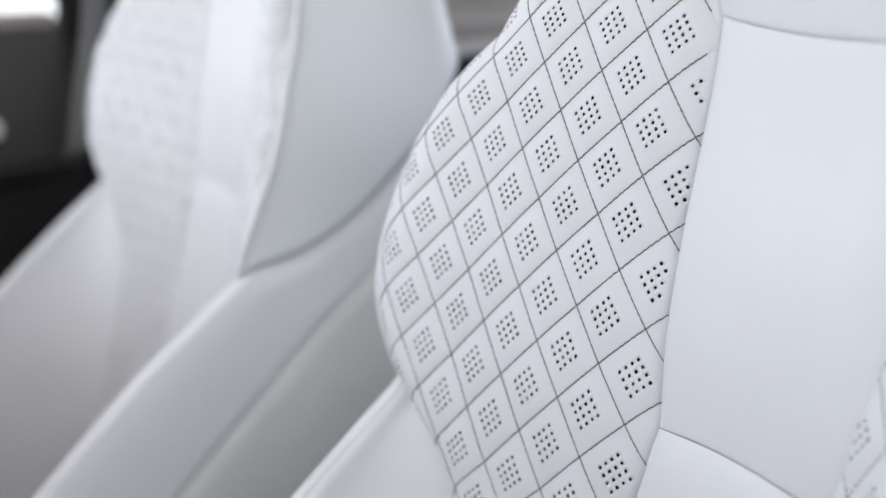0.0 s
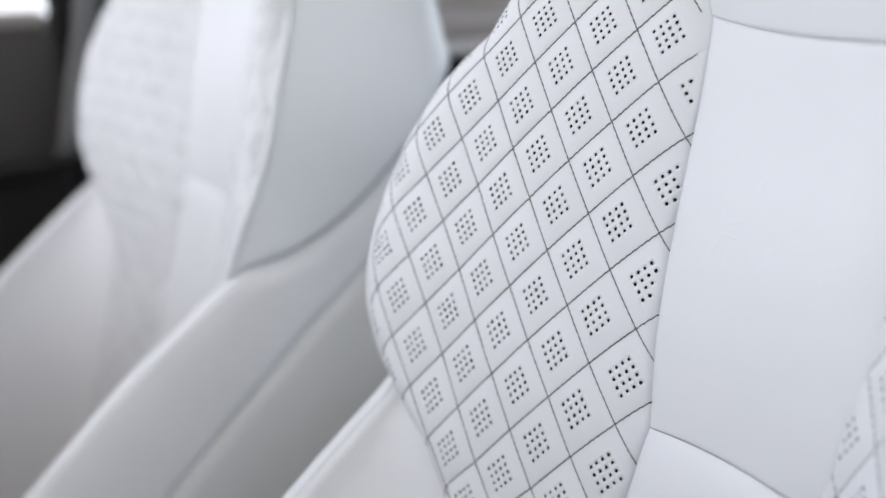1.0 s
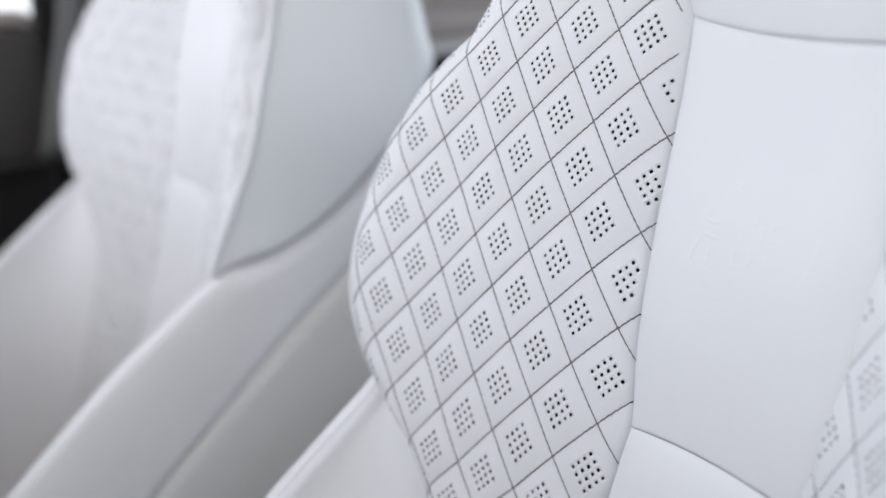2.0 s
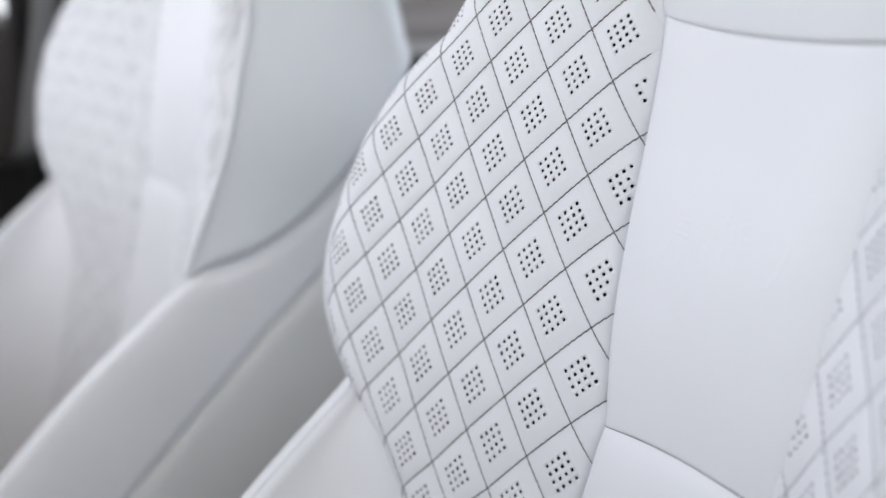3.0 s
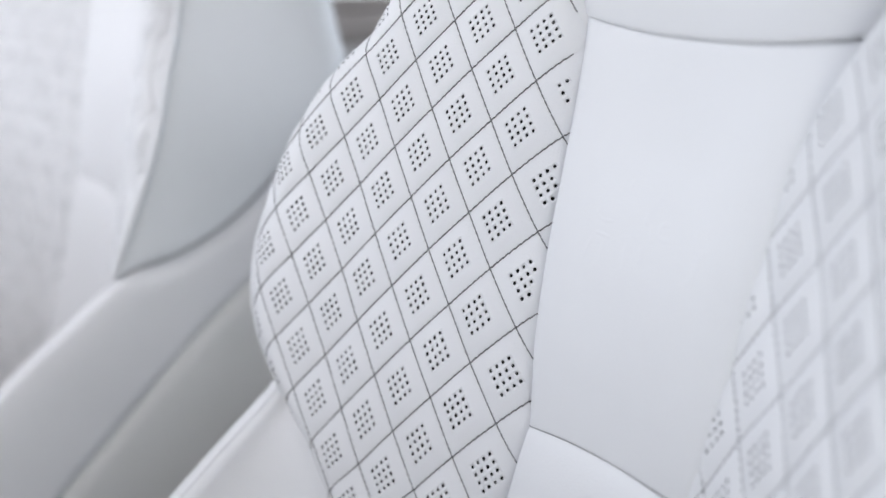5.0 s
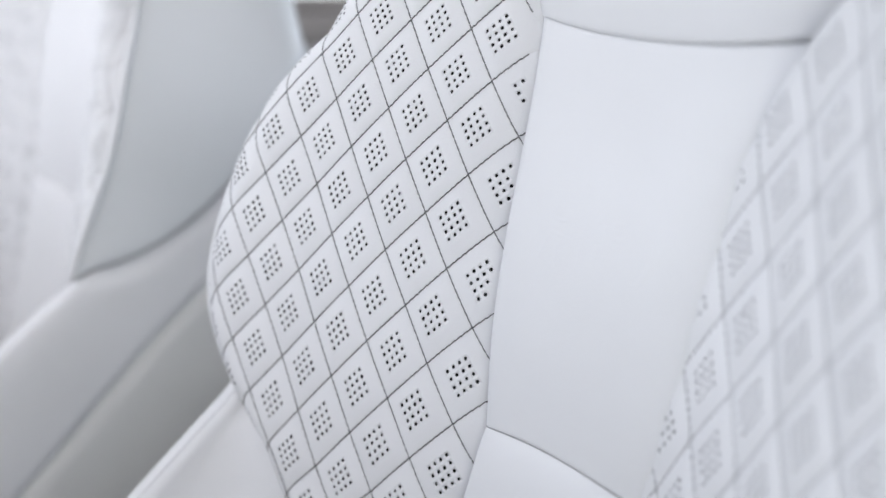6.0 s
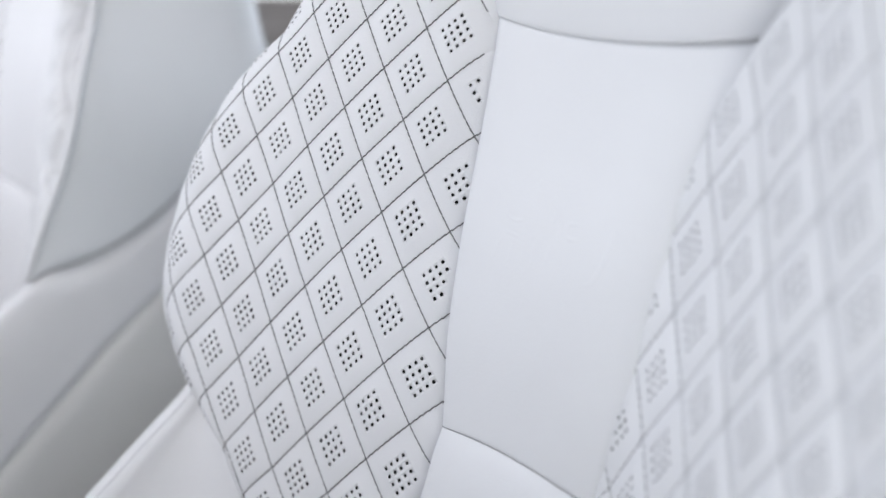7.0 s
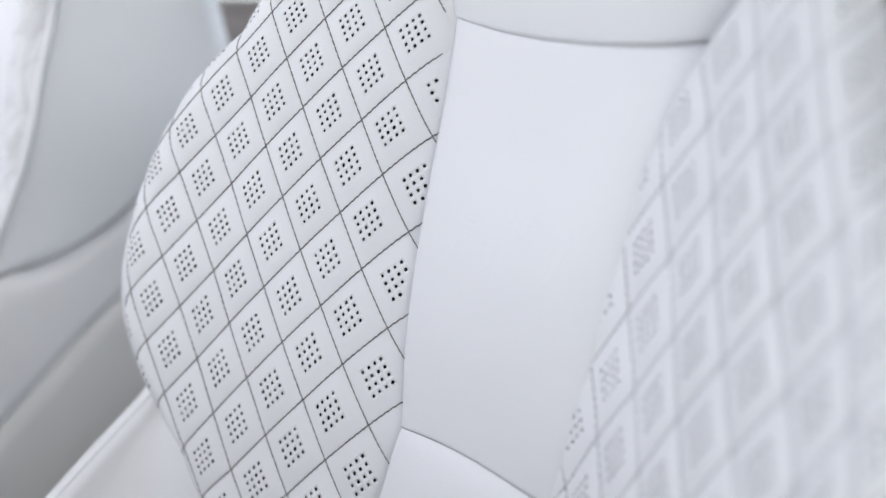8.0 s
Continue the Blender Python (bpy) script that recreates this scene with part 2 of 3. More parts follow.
def grid_lines(shift):
    """Grid lines of a diamond, whose perforated middle lies off its centre by shift."""
    low, high = 0.5 - shift - 2 * PITCH, 0.5 - shift + 2 * PITCH
    return [0.0, 0.03, 0.08, 0.64 * low] + [0.5 - shift + PITCH * k for k in (-2, -1, 0, 1, 2)] + [1 - 0.64 * (1 - high), 0.92, 0.97, 1.0]


def diamond_mesh(p, q, sign):
    def place(a, b, deep=0.0):
        (s0, v0), (s1, v1), (s2, v2), (s3, v3) = corners
        s = (1 - a) * (1 - b) * s0 + a * (1 - b) * s1 + a * b * s2 + (1 - a) * b * s3
        v = (1 - a) * (1 - b) * v0 + a * (1 - b) * v1 + a * b * v2 + (1 - a) * b * v3
        high, full = (0.0019, 3.2) if sign < 0 else (0.0020, 4.0)      # the cover on the door's side is plumper
        puff = high * (1 - abs(2 * a - 1) ** full) * (1 - abs(2 * b - 1) ** full)
        x, y, n = bolster_point(s, v, puff - deep, sign)
        return at_back(sign * x, y, n)

    corners = [lattice(p + i, q + j, sign) for i, j in ((0, 0), (1, 0), (1, 1), (0, 1))]
    # beside the middle panel the cover is stretched, and the perforations lie further out
    lines = grid_lines({2: 0.05, 1: 0.03}.get(p + q + 1, 0.018 if p + q < 2 else 0.0) if sign < 0 else 0.0)
    m = len(lines)
    verts, faces, slots, flat = [], [], [], []
    index = {}
    for i, a in enumerate(lines):
        for j, b in enumerate(lines):
            index[i, j] = len(verts)
            verts.append(place(a, b))
    wobble = random.Random(p * 97 + q * 13 + (5 if sign > 0 else 0))
    for i in range(m - 1):
        for j in range(m - 1):
            quad = (index[i, j], index[i + 1, j], index[i + 1, j + 1], index[i, j + 1])
            a, b = (lines[i] + lines[i + 1]) / 2, (lines[j] + lines[j + 1]) / 2
            pierced = FIRST <= i < FIRST + 4 and FIRST <= j < FIRST + 4
            if pierced:
                (s0, v0), (s1, v1), (s2, v2), (s3, v3) = corners
                s = (1 - a) * (1 - b) * s0 + a * (1 - b) * s1 + a * b * s2 + (1 - a) * b * s3
                v = (1 - a) * (1 - b) * v0 + a * (1 - b) * v1 + a * b * v2 + (1 - a) * b * v3
                pierced = cover_start(v, sign) + ((0.0075 if v > 0.1 else 0.0098) if sign < 0 else 0.0012) < s < min(outer_half(v) + 0.012, cover_end(v, sign) - 0.004)
            if not pierced:
                faces.append(quad), slots.append(0)
                continue
            ca, cb = a + wobble.uniform(-0.006, 0.006), b + wobble.uniform(-0.006, 0.006)
            r = (0.0278 if sign < 0 else 0.0250) + wobble.uniform(-0.003, 0.003)
            rim, foot = [], []
            for k in range(8):
                w = 2 * math.pi * (k - 3) / 8
                da, db = r * math.cos(w), r * math.sin(w)
                rim.append(len(verts)), verts.append(place(ca + da, cb + db, 0.0))
                foot.append(len(verts)), verts.append(place(ca + 0.95 * da, cb + 0.95 * db, 0.0021))
            # outer ring: corner, middle of the side, corner, ... in step with the rim, from the low corner on
            ring = quad
            for k in range(4):
                c0, c1 = ring[k], ring[(k + 1) % 4]
                r0, r1, r2 = rim[2 * k], rim[2 * k + 1], rim[(2 * k + 2) % 8]
                faces.append((c0, c1, r2, r1, r0)), slots.append(0)
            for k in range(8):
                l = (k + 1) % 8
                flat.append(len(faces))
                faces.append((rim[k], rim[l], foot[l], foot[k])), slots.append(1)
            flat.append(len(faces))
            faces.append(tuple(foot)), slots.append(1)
    if sign < 0:
        faces = [f[::-1] for f in faces]
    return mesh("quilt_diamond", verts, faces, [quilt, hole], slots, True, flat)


def stitch_row(points, out, gap=0.0042, half=0.00038, long=0.97, lean=0.0, pricks=None):
    """Single stitches along a line of points with their outward ways, added to (verts, faces)."""
    verts, faces = out
    run, ends = 0.0, []
    for k in range(len(points) - 1):
        (p, up), (p2, _) = points[k], points[k + 1]
        run += (p2 - p).length
        if run >= gap:
            ends.append((k, p2, up))
            run = 0.0
    for (k0, a, up), (k1, b, _) in zip(ends, ends[1:]):
        if (b - a).length > 2.5 * gap:
            continue
        way = b - a
        b = a + long * way
        across = up.cross(way).normalized() * lean      # a twisted stitch lies slightly askew
        a, b = a - across, b + across
        side = up.cross(way).normalized() * half
        if side.length == 0:
            continue
        if pricks:      # the needle hole at the stitch's end, its shade painted as a near-black dab
            pv, pf = pricks
            ahead, aside, base = way.normalized() * 0.00075, side.normalized() * 0.00055, len(pv)
            pv += [a - ahead + up * 0.0002, a - aside + up * 0.0006, a + ahead + up * 0.0002, a + aside + up * 0.0006, a + up * 0.0007]
            pf += [(base + k, base + (k + 1) % 4, base + 4) for k in range(4)]
        rise_ = up * half * 1.5
        mid = (a + b) / 2
        base = len(verts)
        verts += [a - side - up * half, a + side - up * half, a + rise_ * 0.2,
                  mid - side * 1.15, mid + side * 1.15, mid + rise_,
                  b - side - up * half, b + side - up * half, b + rise_ * 0.2]
        for o in (0, 3):
            faces += [(base + o, base + o + 3, base + o + 5, base + o + 2), (base + o + 2, base + o + 5, base + o + 4, base + o + 1)]


def build_bolster(seat, sign):
    # the foam core just under the cover
    rows = []
    for i in range(60):
        v = -0.46 + 0.86 * i / 59
        edge = outer_half(v)
        low = cover_start(v, sign)
        us = [low + (edge + 0.031 - low) * k / 23 for k in range(24)]
        rows.append([at_back(sign * x, y, n) for x, y, n in (bolster_point(u, v, -0.0026, sign) for u in us)])
    verts, faces = sheet(rows, flip=sign < 0)
    bolster = part("quilted_bolster", mesh("quilted_bolster", verts, faces, [quilt]), seat, "white quilted bolster with dark stitching and perforated diamonds")
    for p in range(-18, 8):
        for q in range(-9, 20):
            c = [lattice(p + i, q + j, sign) for i, j in ((0, 0), (1, 0), (1, 1), (0, 1))]
            if not all(-0.45 < v < 0.40 for _, v in c):
                continue
            if not any(cover_start(v, sign) + 0.004 < s < outer_half(v) + 0.024 for s, v in c) and not cover_start(c[0][1], sign) < (c[0][0] + c[2][0]) / 2 < outer_half(c[0][1]) + 0.01:
                continue
            if min(s for s, _ in c) > outer_half((c[0][1] + c[2][1]) / 2) + 0.026:
                continue
            part("quilt_diamond", diamond_mesh(p, q, sign), bolster)
    # stitching along every quilting line
    out, pricks = ([], []), ([], [])
    for family in (0, 1):
        for k in range(-18, 20):
            points = []
            for step in range(-180 * 4, 200 * 4):
                w = step / 40
                s, v = lattice(k, w, sign) if family else lattice(w, k, sign)
                if not (cover_start(v, sign) + (0.0040 if sign < 0 else 0.001) < s < (outer_half(v) + 0.026 if sign < 0 else cover_end(v, sign) + 0.004) and -0.45 < v < 0.40):
                    continue
                x, y, n = bolster_point(s, v, 0.0003 if sign < 0 else 0.0, sign)
                x2, _, n2 = bolster_point(s, v, 0.0103, sign)
                p = at_back(sign * x, y, n)
                points.append((p, (at_back(sign * x2, y, n2) - p).normalized()))
            if len(points) > 4:
                slanted = family == (0 if sign < 0 else 1)
                stitch_row(points, out, half=0.00038, lean=0.00030 if slanted else 0.00006, pricks=pricks if slanted and sign < 0 else None)
    base = len(out[0])
    slots = [0] * len(out[1]) + [1] * len(pricks[1])
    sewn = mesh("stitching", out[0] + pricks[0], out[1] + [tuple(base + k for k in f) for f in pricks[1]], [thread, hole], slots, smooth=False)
    tagged(part("stitching", sewn, bolster, "charcoal quilting thread"), kind="stuff")
    return bolster


def build_middle(seat):
    def pad(name, v_low, v_high, crown, puff, label, mat=leather, deep=0.0012, nv=72, ns=40):
        rows = []
        for i in range(nv + 1):
            row = []
            for j in range(ns + 1):
                w = -1 + 2 * j / ns
                w = math.sin(w * math.pi / 2)
                t = i / nv
                t = 0.5 - 0.5 * math.cos(math.pi * t)
                lo, hi = v_low(w), v_high(w)
                v = lo + (hi - lo) * t
                s = w * (inner_half(v) + 0.0015 + (flare(v) if w > 0 else 0.0))
                droop = 0.004 * max(0.0, (w - 0.45) / 0.55) ** 2      # the edge on the door's side lies lower, under the cover
                ends = min(t, 1 - t) * (hi - lo)
                side = (1 - abs(w)) * inner_half(v)
                n = crown(w, v) - 0.018 * math.exp(-(side / 0.0012)) - 0.0030 * math.exp(-(side / 0.007)) - deep * min(1, (w + 1.0) / 0.5) * math.exp(-(ends / 0.0008)) - droop + puff * (1 - w * w)
                row.append(at_back(s, v, n))
            rows.append(row)
        verts, faces = sheet(rows)
        return part(name, mesh(name, verts, faces, [mat]), seat, label)

    centre_crown = lambda v: 0.001 + 0.0092 * max(0.0, math.sin(math.pi * min(1, max(0, (v + 0.004) / 0.25)))) ** 0.8
    arch = lambda w: 0.0015 + 0.0062 * (1 - w * w)
    top = lambda w: 0.2335 + 0.0012 * w + 0.0085 * abs(w) ** 2.2 + 0.004 * max(0.0, w) ** 3
    pad("centre_panel", lambda w: arch(w), lambda w: top(w), lambda w, v: centre_crown(v), 0.0015, "smooth white leather centre panel with embossed mark")
    pad("lower_panel", lambda w: -0.46, lambda w: arch(w), lambda w, v: 0.0018 + 0.0065 * (1 - math.exp(min(0, v - arch(w)) / 0.018)), 0.0015, "smooth white leather lower panel", deep=0.0006)
    pad("headrest_pad", lambda w: top(w), lambda w: 0.40, lambda w, v: 0.002 + 0.020 * (1 - math.exp(-(v - 0.235) / 0.07)), 0.004, "rounded white leather headrest pad")
    # the sewn seam between the two panels
    line = []
    for k in range(61):
        w = -0.985 + 1.97 * k / 60
        v = arch(w)
        side = (1 - abs(w)) * inner_half(v)
        n = 0.0016 + 0.0015 * (1 - w * w) - 0.018 * math.exp(-side / 0.0012) - 0.0030 * math.exp(-side / 0.007) - 0.004 * max(0.0, (w - 0.45) / 0.55) ** 2
        line.append(at_back(w * (inner_half(v) + 0.0015), v, n))
    verts, faces = tube(line, 0.0007, 6)
    part("panel_seam", mesh("panel_seam", verts, faces, [panel_seam]), seat, "thin grey seam between the panels")
    # a faint embossed emblem, as plain low strokes swelling gently out of the leather
    def on_panel(x, y, h):
        w = x / inner_half(y)
        return at_back(x, y, centre_crown(y) + 0.0015 * (1 - w * w) - 0.0030 * math.exp(-(1 - abs(w)) * inner_half(y) / 0.007) + h)

    strokes = [[(-30, 127), (-34, 116), (-35, 109)], [(-32, 127), (-18, 126)], [(-24, 124), (-23, 110)], [(-9, 127), (-7, 111)], [(1, 128), (2, 116)],
               [(-30, 142), (-31, 136), (-24, 134), (-16, 137)], [(-13, 159), (-13, 154)], [(1, 145), (1, 137)], [(5, 140), (7, 128)],
               [(22, 142), (11, 140), (12, 133), (23, 135)], [(35, 147), (38, 138), (36, 126), (31, 114), (20, 113)]]
    for stroke in strokes:
        rows = []
        fine = along([(x / 1000, y / 1000) for x, y in stroke], 16)
        for i, (x, y) in enumerate(fine):
            (x0, y0), (x1, y1) = fine[max(i - 1, 0)], fine[min(i + 1, 16)]
            size = math.hypot(x1 - x0, y1 - y0)
            ax, ay = -(y1 - y0) / size, (x1 - x0) / size
            ends = min(1, min(i, 16 - i) / 3)
            rows.append([on_panel(x + 0.0016 * k * ax, y + 0.0016 * k * ay, -0.0002 + 0.00033 * ends * math.cos(k * math.pi / 2) ** 0.8) for k in (-1, -0.6, -0.25, 0.25, 0.6, 1)])
        verts, faces = sheet(rows, flip=True)
        part("embossed_stroke", mesh("embossed_stroke", verts, faces, [leather]), seat, "faint low-relief stroke in white leather")


# wing: its front crest and the seam on its outer side, as (v, n) from the rear top to the lower front
CREST = [(0.100, -0.085), (0.055, -0.040), (0.013, 0.009), (-0.012, 0.045), (-0.035, 0.066), (-0.065, 0.084), (-0.126, 0.140), (-0.205, 0.200), (-0.30, 0.268), (-0.42, 0.343), (-0.56, 0.423)]
INNER_CREST = [(0.100, -0.085), (0.055, -0.040), (0.013, 0.005), (-0.012, 0.025), (-0.035, 0.040), (-0.055, 0.053), (-0.097, 0.088), (-0.150, 0.130), (-0.205, 0.170), (-0.32, 0.25), (-0.56, 0.40)]
SEAM = [(0.050, -0.125), (0.024, -0.098), (-0.002, -0.075), (-0.028, -0.052), (-0.055, -0.028), (-0.085, -0.002), (-0.150, 0.048), (-0.235, 0.112), (-0.34, 0.180), (-0.44, 0.245), (-0.57, 0.315)]


def build_sides(seat, sign):
    steps = 60
    crest, seam = along(CREST if sign > 0 else INNER_CREST, steps), along(SEAM, steps)
    rows, rows2, stitched = [], [], []
    for i in range(steps + 1):
        (vc, nc), (vs, ns) = crest[i], seam[i]
        if sign > 0:
            fuller = min(1, max(0, (-0.022 - vc) / 0.045))
            nc += 0.016 * fuller * fuller * (3 - 2 * fuller)
        t = i / steps
        open_ = min(1, max(0, (t - 0.324) / 0.09))       # nought where the wing still lies under the upper side panel
        open_ = open_ * open_ * (3 - 2 * open_)
        ease = min(1, max(0, (t - 0.08) / 0.27))
        mid = (0.258 - 0.013 * ease * ease * (3 - 2 * ease) if sign < 0 else 0.251) + 0.02 * max(0, t - 0.50) + (0.024 * open_ if sign < 0 else 0.0)
        vc += 0.009 * (1 - open_)      # its upper end is tucked under the side panel
        row = []
        base_s = outer_half(max(vc, -0.46)) - 0.012
        tucked = (mid - 0.02, vc + 0.010, nc + 0.004)
        rooted = (base_s, vc - 0.012, min(nc - 0.01, rise(base_s) - 0.02))
        base = tuple(a + (b - a) * open_ for a, b in zip(tucked, rooted))
        r = 0.004 + 0.007 * open_
        lip = (mid - 0.012 * (open_ if sign < 0 else 1.0) - (0.006 * (1 - open_) if sign > 0 else 0.0), vc + 0.001, nc)
        tip = (lip[0] - r, lip[1], lip[2] - r * 0.9)
        hollow = 0.45 if sign > 0 else 0.28
        bend = (lip[0] - r - 0.004, base[1] * 0.5 + lip[1] * 0.5, base[2] + hollow * (tip[2] - base[2]))
        for k in range(12):
            w = k / 12
            row.append(tuple((1 - w) ** 2 * a + 2 * w * (1 - w) * b + w * w * c for a, b, c in zip(base, bend, tip)))
        for k in range(9):
            w = math.pi - k / 8 * math.pi * 0.92
            row.append((lip[0] + r * math.cos(w), lip[1], lip[2] - r * 0.9 + r * 0.9 * math.sin(w)))
        end = row[-1]
        for k in range(1, 13):
            w = k / 12
            bulge = 0.002 * math.sin(math.pi * w) + 0.002 * w
            if sign > 0:      # out to one smooth side, level with the panel above
                out_ = min(1, w / (0.22 + 0.25 * (1 - open_)))
                bulge = (mid + 0.002 - end[0]) * out_ * out_ * (3 - 2 * out_) + 0.001 * w
            row.append((end[0] + bulge, end[1] + (vs - end[1]) * w, end[2] + (ns - end[2]) * w))
        e = row[-1]
        row.append((e[0] - 0.004, e[1] - 0.0015, e[2] - 0.0015))
        rows.append([at_back(sign * s, v, n) for s, v, n in row])
        stitched.append((at_back(sign * (lip[0] - r * 0.40), lip[1], lip[2] - 0.07 * r + 0.0003), (at_back(sign * (lip[0] - r), lip[1], lip[2] + 0.01) - at_back(sign * lip[0], lip[1], lip[2])).normalized()))
        row2 = [(e[0] - 0.005, e[1] - 0.0022, e[2] - 0.0022), (e[0] - 0.0005, e[1] - 0.005, e[2] - 0.005)]
        for k in range(1, 11):
            w = k / 10
            row2.append((e[0] - 0.001 - 0.004 * w, e[1] - 0.05 * w - 0.005, e[2] - 0.005 - 0.20 * w))
        rows2.append([at_back(sign * s, v, n) for s, v, n in row2])
    verts, faces = sheet(rows, flip=sign > 0)
    wing = part("side_wing", mesh("side_wing", verts, faces, [leather]), seat, "projecting white leather side wing")
    out = ([], [])
    fine = []
    for (p, u), (p2, u2) in zip(stitched[22:], stitched[23:]):
        fine += [(p.lerp(p2, k / 6), u) for k in range(6)]
    stitch_row(fine, out, 0.0045, 0.0005)
    tagged(part("stitching", mesh("stitching", out[0], out[1], [pale_thread], smooth=False), wing, "pale edge stitching"), kind="stuff")
    verts, faces = sheet(rows2, flip=sign > 0)
    part("lower_side_panel", mesh("lower_side_panel", verts, faces, [low_leather]), seat, "leather lower side panel with warm ground light in its colour")

    # upper side panel, from the piping back, ending on the rising seam
    limit = curve_through([(-0.036, 0.078), (-0.030, 0.0730), (-0.025, 0.0622), (-0.019, 0.0472), (-0.002, 0.0164), (0.0184, -0.0135), (0.050, -0.0455), (0.076, -0.0665), (0.100, -0.085)])
    rows, pipe, hem = [], [], []
    broad = curve_through([(0.09, 0.0), (0.10, 0.0), (0.16, 0.7), (0.22, 1.0), (0.42, 1.0)])      # how broadly the rear edge is rounded
    for i in range(51):
        v = -0.033 + 0.443 * i / 50
        x, _, n0 = bolster_point(cover_end(v, sign), v, 0.0, sign)
        n1 = limit(v) if v < 0.100 else -0.085 - 0.034 * min(1, (v - 0.1) / 0.08)
        if v > 0.19:
            n1 += 0.38 * (v - 0.19)
        if v >= 0.1:
            n1 += 0.009 * broad(v)
        n1 = min(n1, n0 - 0.002)
        row = [(x - 0.002, v, n0 - 0.001)]
        for k in range(1, 15):
            w = k / 14
            s = x + 0.003 + 0.003 * math.sin(math.pi * w) + (0.258 - x) * 0.55 * w * min(1, (n0 - n1) / 0.05)
            row.append((s, v, n0 + (n1 - n0) * w))
        e = row[-1]
        if v < 0.1:
            hem.append(at_back(sign * (e[0] + 0.0002), v - 0.0004, e[2]))
        if v >= 0.1:
            fat = broad(v)
            for k in range(1, 9):
                w = k / 8 * math.pi / 2
                row.append((e[0] - (0.035 + 0.012 * fat) * (1 - math.cos(w)), v, e[2] - (0.024 + 0.020 * fat) * math.sin(w)))
        else:
            for k in range(1, 9):
                row.append((e[0] - 0.0006 - 0.004 * (k - 1), v - 0.0006 * (k - 1), e[2] - 0.0003 - 0.001 * (k - 1)))
        rows.append([at_back(sign * s, a, b) for s, a, b in row])
        pipe.append(at_back(sign * (x + 0.0040), v, n0 + 0.0004))
    verts, faces = sheet(rows, flip=sign < 0)
    panel = part("upper_side_panel", mesh("upper_side_panel", verts, faces, [side_leather]), seat, "smooth leather upper side panel with cool skylight in its colour")
    verts, faces = tube(hem, 0.0010, 6)
    part("seam", mesh("seam", verts, faces, [seam_thread]), panel, "thin grey seam along the lower edge")
    verts, faces = tube(pipe, 0.0030)
    part("piping", mesh("piping", verts, faces, [leather]), panel, "white leather piping")


def build_shell(seat):
    rows = []
    for i in range(31):
        v = -0.46 + 0.88 * i / 30
        n = -0.134 if v < 0.19 else -0.134 + 0.38 * (v - 0.19)
        half = 0.235 - 0.10 * max(0, (v - 0.1) / 0.32)
        rows.append([at_back(half * math.sin(w * math.pi / 2), v, n - 0.02 * math.cos(w * math.pi / 2)) for w in (-1 + k / 10 for k in range(21))])
    verts, faces = sheet(rows, flip=True)
    part("back_shell", mesh("back_shell", verts, faces, [side_leather]), seat, "pale grey moulded back shell")
    # The cushion is out of view; tan dims and warms the light it bounces.
    part("seat_cushion", box_mesh("seat_cushion", (0.52, 0.54, 0.12), (0, -0.30, 0.262), tan, 0.05, 5), seat, "tan leather seat cushion")
    part("seat_base", box_mesh("seat_base", (0.44, 0.60, 0.20), (0, -0.18, 0.10), dark_trim, 0.02), seat, "dark plastic seat base")
    part("top_cap", box_mesh("top_cap", (0.25, 0.075, 0.07), at_back(0, 0.405, -0.010), side_leather, 0.03, 5, pose(0, 0, 0, -11.784)), seat)
    # the core inside the backrest, so that no light passes through it
    part("backrest_core", box_mesh("backrest_core", (0.34, 0.06, 0.66), at_back(0, -0.13, -0.075), side_leather, 0.03, 3, pose(0, 0, 0, -11.784)), seat)


def car_seat():
    seat = tagged(new("car_seat"), "white leather car seat with quilted perforated bolsters", "car seat", "front seats")
    for sign in (-1, 1):
        build_bolster(seat, sign)
        build_sides(seat, sign)
    build_middle(seat)
    build_shell(seat)
    return seat


# ---- the cabin ----
def setting(name, data, label, category, m=None):
    ob = new(name, data)
    ob.matrix_world = m or CABIN
    return tagged(ob, label, category, kind="structure")


def wall_mesh(name, outline, x0, x1, mat):
    """A wall across x from x0 to x1 over boxes (y0, y1, z0, z1) that leave the openings free."""
    bm = bmesh.new()
    for y0, y1, z0, z1 in outline:
        r = bmesh.ops.create_cube(bm, size=1)["verts"]
        bmesh.ops.scale(bm, vec=(abs(x1 - x0), y1 - y0, z1 - z0), verts=r)
        bmesh.ops.translate(bm, vec=((x0 + x1) / 2, (y0 + y1) / 2, (z0 + z1) / 2), verts=r)
    me = bpy.data.meshes.new(name)
    bm.to_mesh(me)
    bm.free()
    me.materials.append(mat)
    return me


SILL = 0.940
PAVE = (0.30, 0.29, 0.26)
grey_paving = grain(material("grey_paving", PAVE, 0.8), PAVE, fine=60, strength=0.4, blotch=0.6, cells=False, depth=0.003)
setting("ground", box_mesh("ground", (1600, 1600, 0.2), (0, 0, -0.50), grey_paving, 0.01, 1), "grey paving outside the car", "ground")
setting("floor", box_mesh("floor", (2.1, 3.8, 0.06), (-0.3, 0.15, -0.03), carpet, 0.005), "dark carpet on the car floor", "floor")
# Roof panels out of view; the rear one reaches forward to cut top light.
setting("ceiling", box_mesh("ceiling", (0.62, 2.6, 0.05), (0.46, 0.62, 1.50), liner, 0.01), "pale fabric headliner, unseen, limiting the top light", "ceiling")
setting("ceiling_far", box_mesh("ceiling_far", (0.35, 2.6, 0.05), (-1.10, 0.62, 1.50), liner, 0.01), "pale fabric headliner, unseen, limiting the top light", "ceiling")
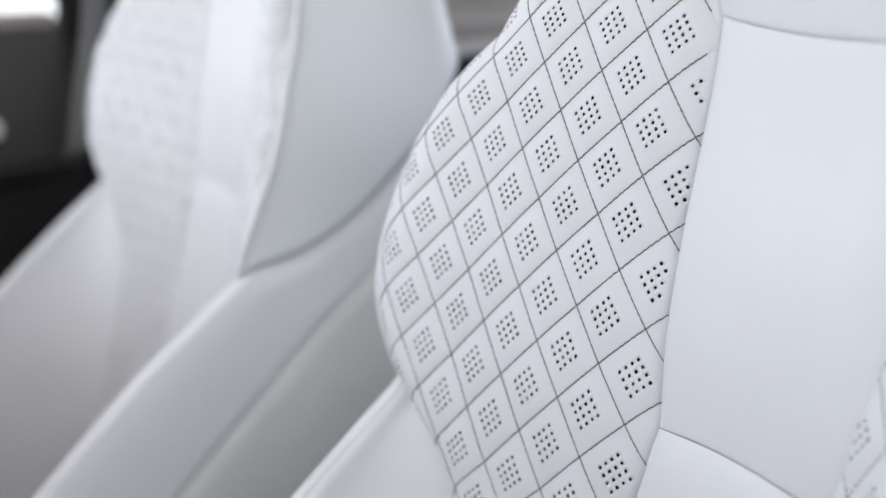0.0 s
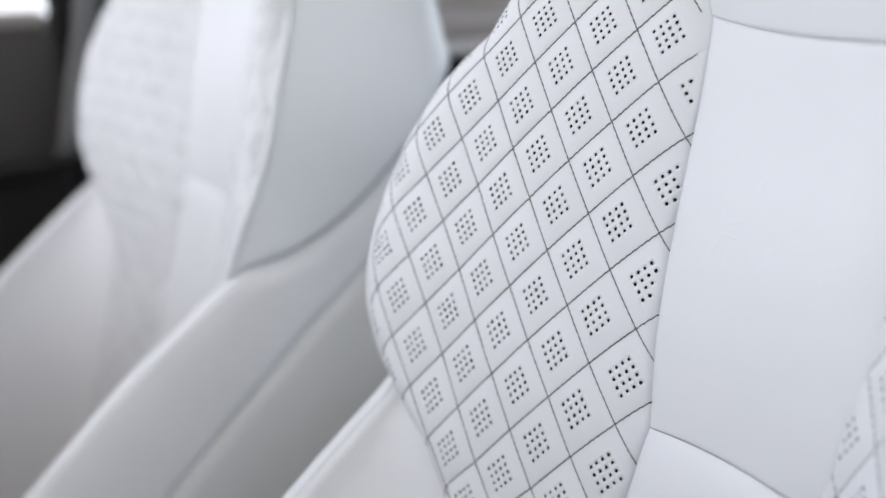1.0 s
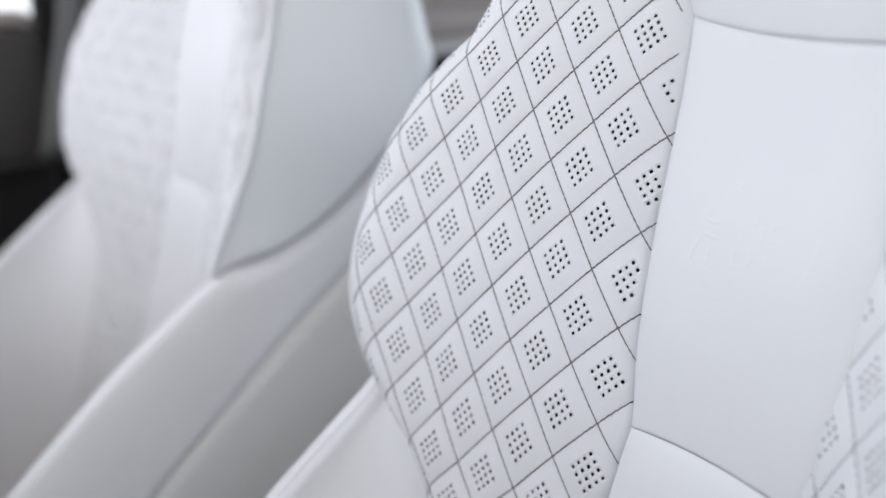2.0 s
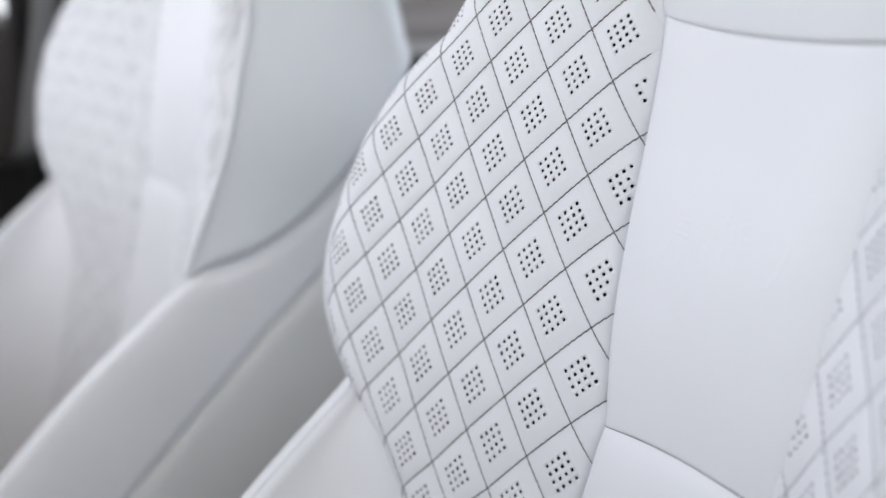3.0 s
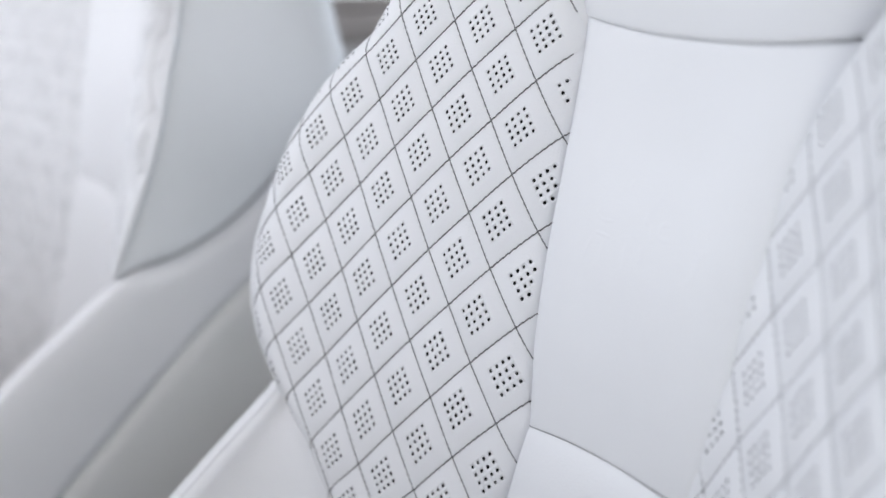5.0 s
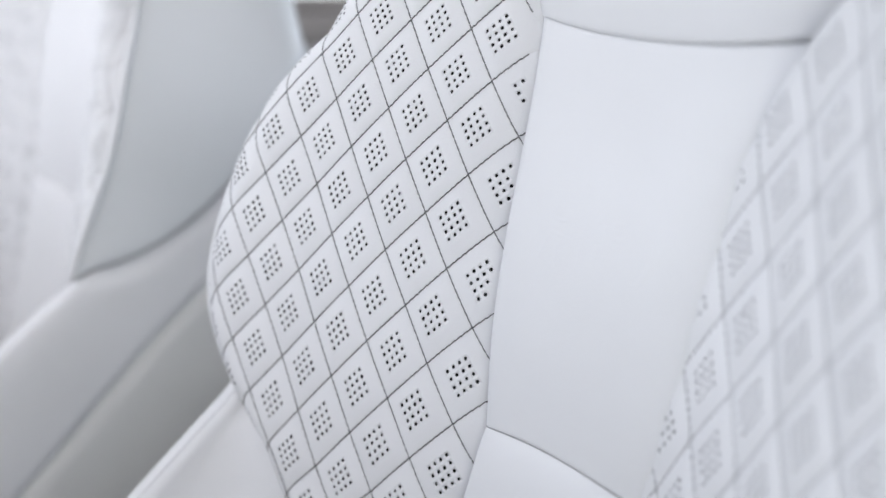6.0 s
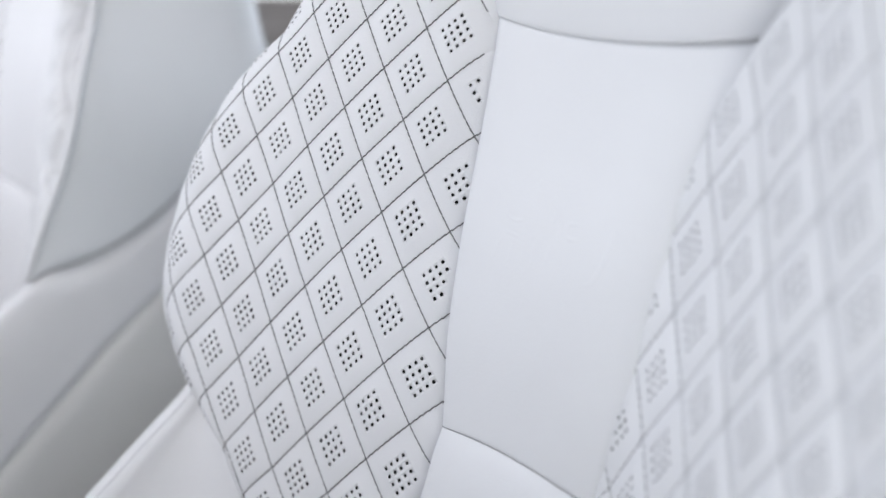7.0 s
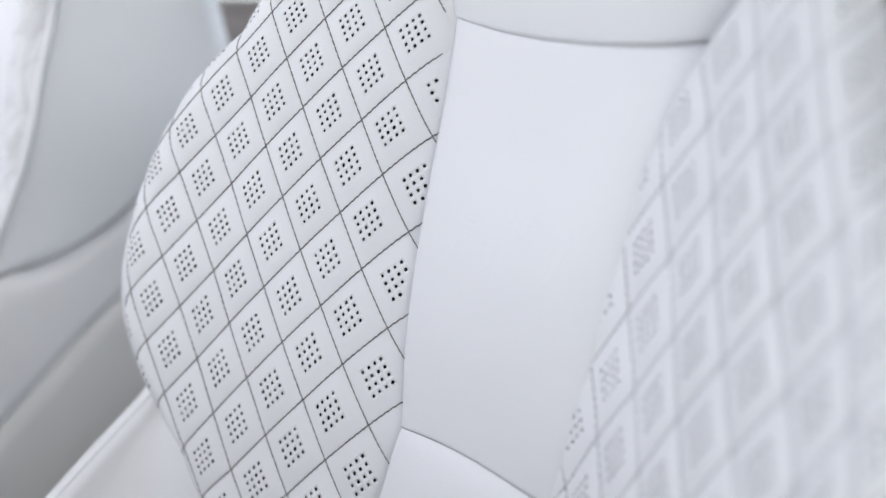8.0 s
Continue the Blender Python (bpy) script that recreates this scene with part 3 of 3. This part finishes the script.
setting("ceiling_rear", box_mesh("ceiling_rear", (1.074, 1.92, 0.05), (-0.387, 0.96, 1.50), liner, 0.01), "pale fabric headliner, unseen, limiting the top light", "ceiling")
setting("wall_rear", box_mesh("wall_rear", (2.0, 0.06, 1.0), (-0.3, 1.95, 0.50), taupe, 0.01), "taupe rear bulkhead of the cabin", "wall")
# Unseen block, raised until it shades the seats' lower wings from the front.
setting("wall_front", box_mesh("wall_front", (2.0, 0.88, 0.98), (-0.3, -1.21, 0.49), dark_trim, 0.06, 4), "unseen dark dashboard block that shades the lower seats", "wall")
setting("wall_near", wall_mesh("wall_near", [(-1.6, -0.95, 0.0, 1.5), (0.25, 0.40, 0.0, 1.5), (0.40, 1.95, 0.0, 0.97), (1.2, 1.95, 0.97, 1.5), (-0.95, 0.25, 1.42, 1.5), (0.40, 1.2, 1.42, 1.5), (-0.95, 0.25, 0.0, 0.10)], 0.74, 0.80, dark_trim), "dark pillars round the open near doorway", "wall")
setting("wall_far", wall_mesh("wall_far", [(-1.6, -1.12, 0.97, 1.5), (-0.03, 0.13, 0.0, 1.5), (1.25, 1.95, 0.0, 1.5), (-1.12, -0.03, 1.40, 1.5), (0.13, 1.25, 1.40, 1.5)], -1.26, -1.20, dark_trim), "dark pillars and roof rail of the far side", "wall")


# glowing sheet added as daylight beyond the far windows, and the far front pane
glow_sheet = material("daylight_glow", (0.8, 0.82, 0.84), 0.9)
glow_sheet.node_tree.nodes["Principled BSDF"].inputs["Emission Color"].default_value = (0.93, 0.96, 1.0, 1)
glow_sheet.node_tree.nodes["Principled BSDF"].inputs["Emission Strength"].default_value = 1.3
setting("backdrop", box_mesh("backdrop", (0.1, 60, 4.0), (-20.0, 0, 1.6), glow_sheet, 0.01, 1), "glowing sheet for daylight outside the far windows", "backdrop")
pane = setting("window_1", box_mesh("window_1", (0.005, 1.08, 0.452), (-1.232, -0.572, 1.176), glass, 0.002, 2), "clear side window of the far front door", "window")
pane.visible_shadow = False


def door(name, y0, y1, seam, strip, upper, strip_mat, label):
    """A door's inner side: padded top with the window ledge, a strip and the lower panel."""
    d = new(name)
    d.matrix_world = CABIN
    tagged(d, label, "car door", kind="structure")
    w, mid = y1 - y0, (y0 + y1) / 2
    part("upper_trim", box_mesh("upper_trim", (0.075, w, SILL - seam), (-1.185, mid, (SILL + seam) / 2), upper, 0.018, 4), d)
    part("window_ledge", box_mesh("window_ledge", (0.04, w - 0.02, 0.022), (-1.205, mid, SILL + 0.011), taupe, 0.008), d)
    part("trim_strip", box_mesh("trim_strip", (0.02, w - 0.02, strip), (-1.165, mid, seam - strip / 2 - 0.002), strip_mat, 0.004), d)
    part("lower_trim", box_mesh("lower_trim", (0.06, w, seam - strip - 0.004), (-1.21, mid, (seam - strip - 0.004) / 2), dark_trim, 0.015), d)
    if y0 < 0:
        part("door_handle", box_mesh("door_handle", (0.022, 0.075, 0.030), (-1.140, -0.182, 0.815), strip_trim, 0.010, 4), d, "small grey door handle")
    return d


door("door_1", -1.10, -0.035, 0.75, 0.012, door_trim, dark_trim, "dark front door with padded trim below its window")
door("door_2", 0.135, 1.24, 0.880, 0.022, taupe, strip_trim, "rear door with taupe upper trim and pale strip")

belt = tagged(new("seat_belt"), "grey woven seat belt hanging by the pillar", "seat belt")
belt.matrix_world = CABIN
path = [(-1.17, 0.045, 1.30), (-1.165, 0.02, 1.10), (-1.16, -0.005, 0.95), (-1.16, -0.030, 0.845), (-1.162, -0.042, 0.785), (-1.172, -0.048, 0.762), (-1.205, -0.052, 0.745)]
rows = []
for x, y, z in path:
    rows.append([Vector((x + dx, y + dy, z)) for dx, dy in ((0.030, -0.019), (0.021, 0), (0.010, 0.019), (0.0085, 0.019), (0.019, -0.001), (0.0285, -0.019))])
part("webbing", mesh("webbing", *sheet(rows, close=True), [belt_web]), belt)
part("anchor", box_mesh("anchor", (0.03, 0.07, 0.05), (-1.178, 0.03, 1.30), dark_trim, 0.012), belt, "dark belt anchor")

# ---- the seats ----
near_seat = car_seat()
near_seat.matrix_world = CABIN
copy_thing(near_seat, CABIN @ pose(-SPACING, 0, 0))
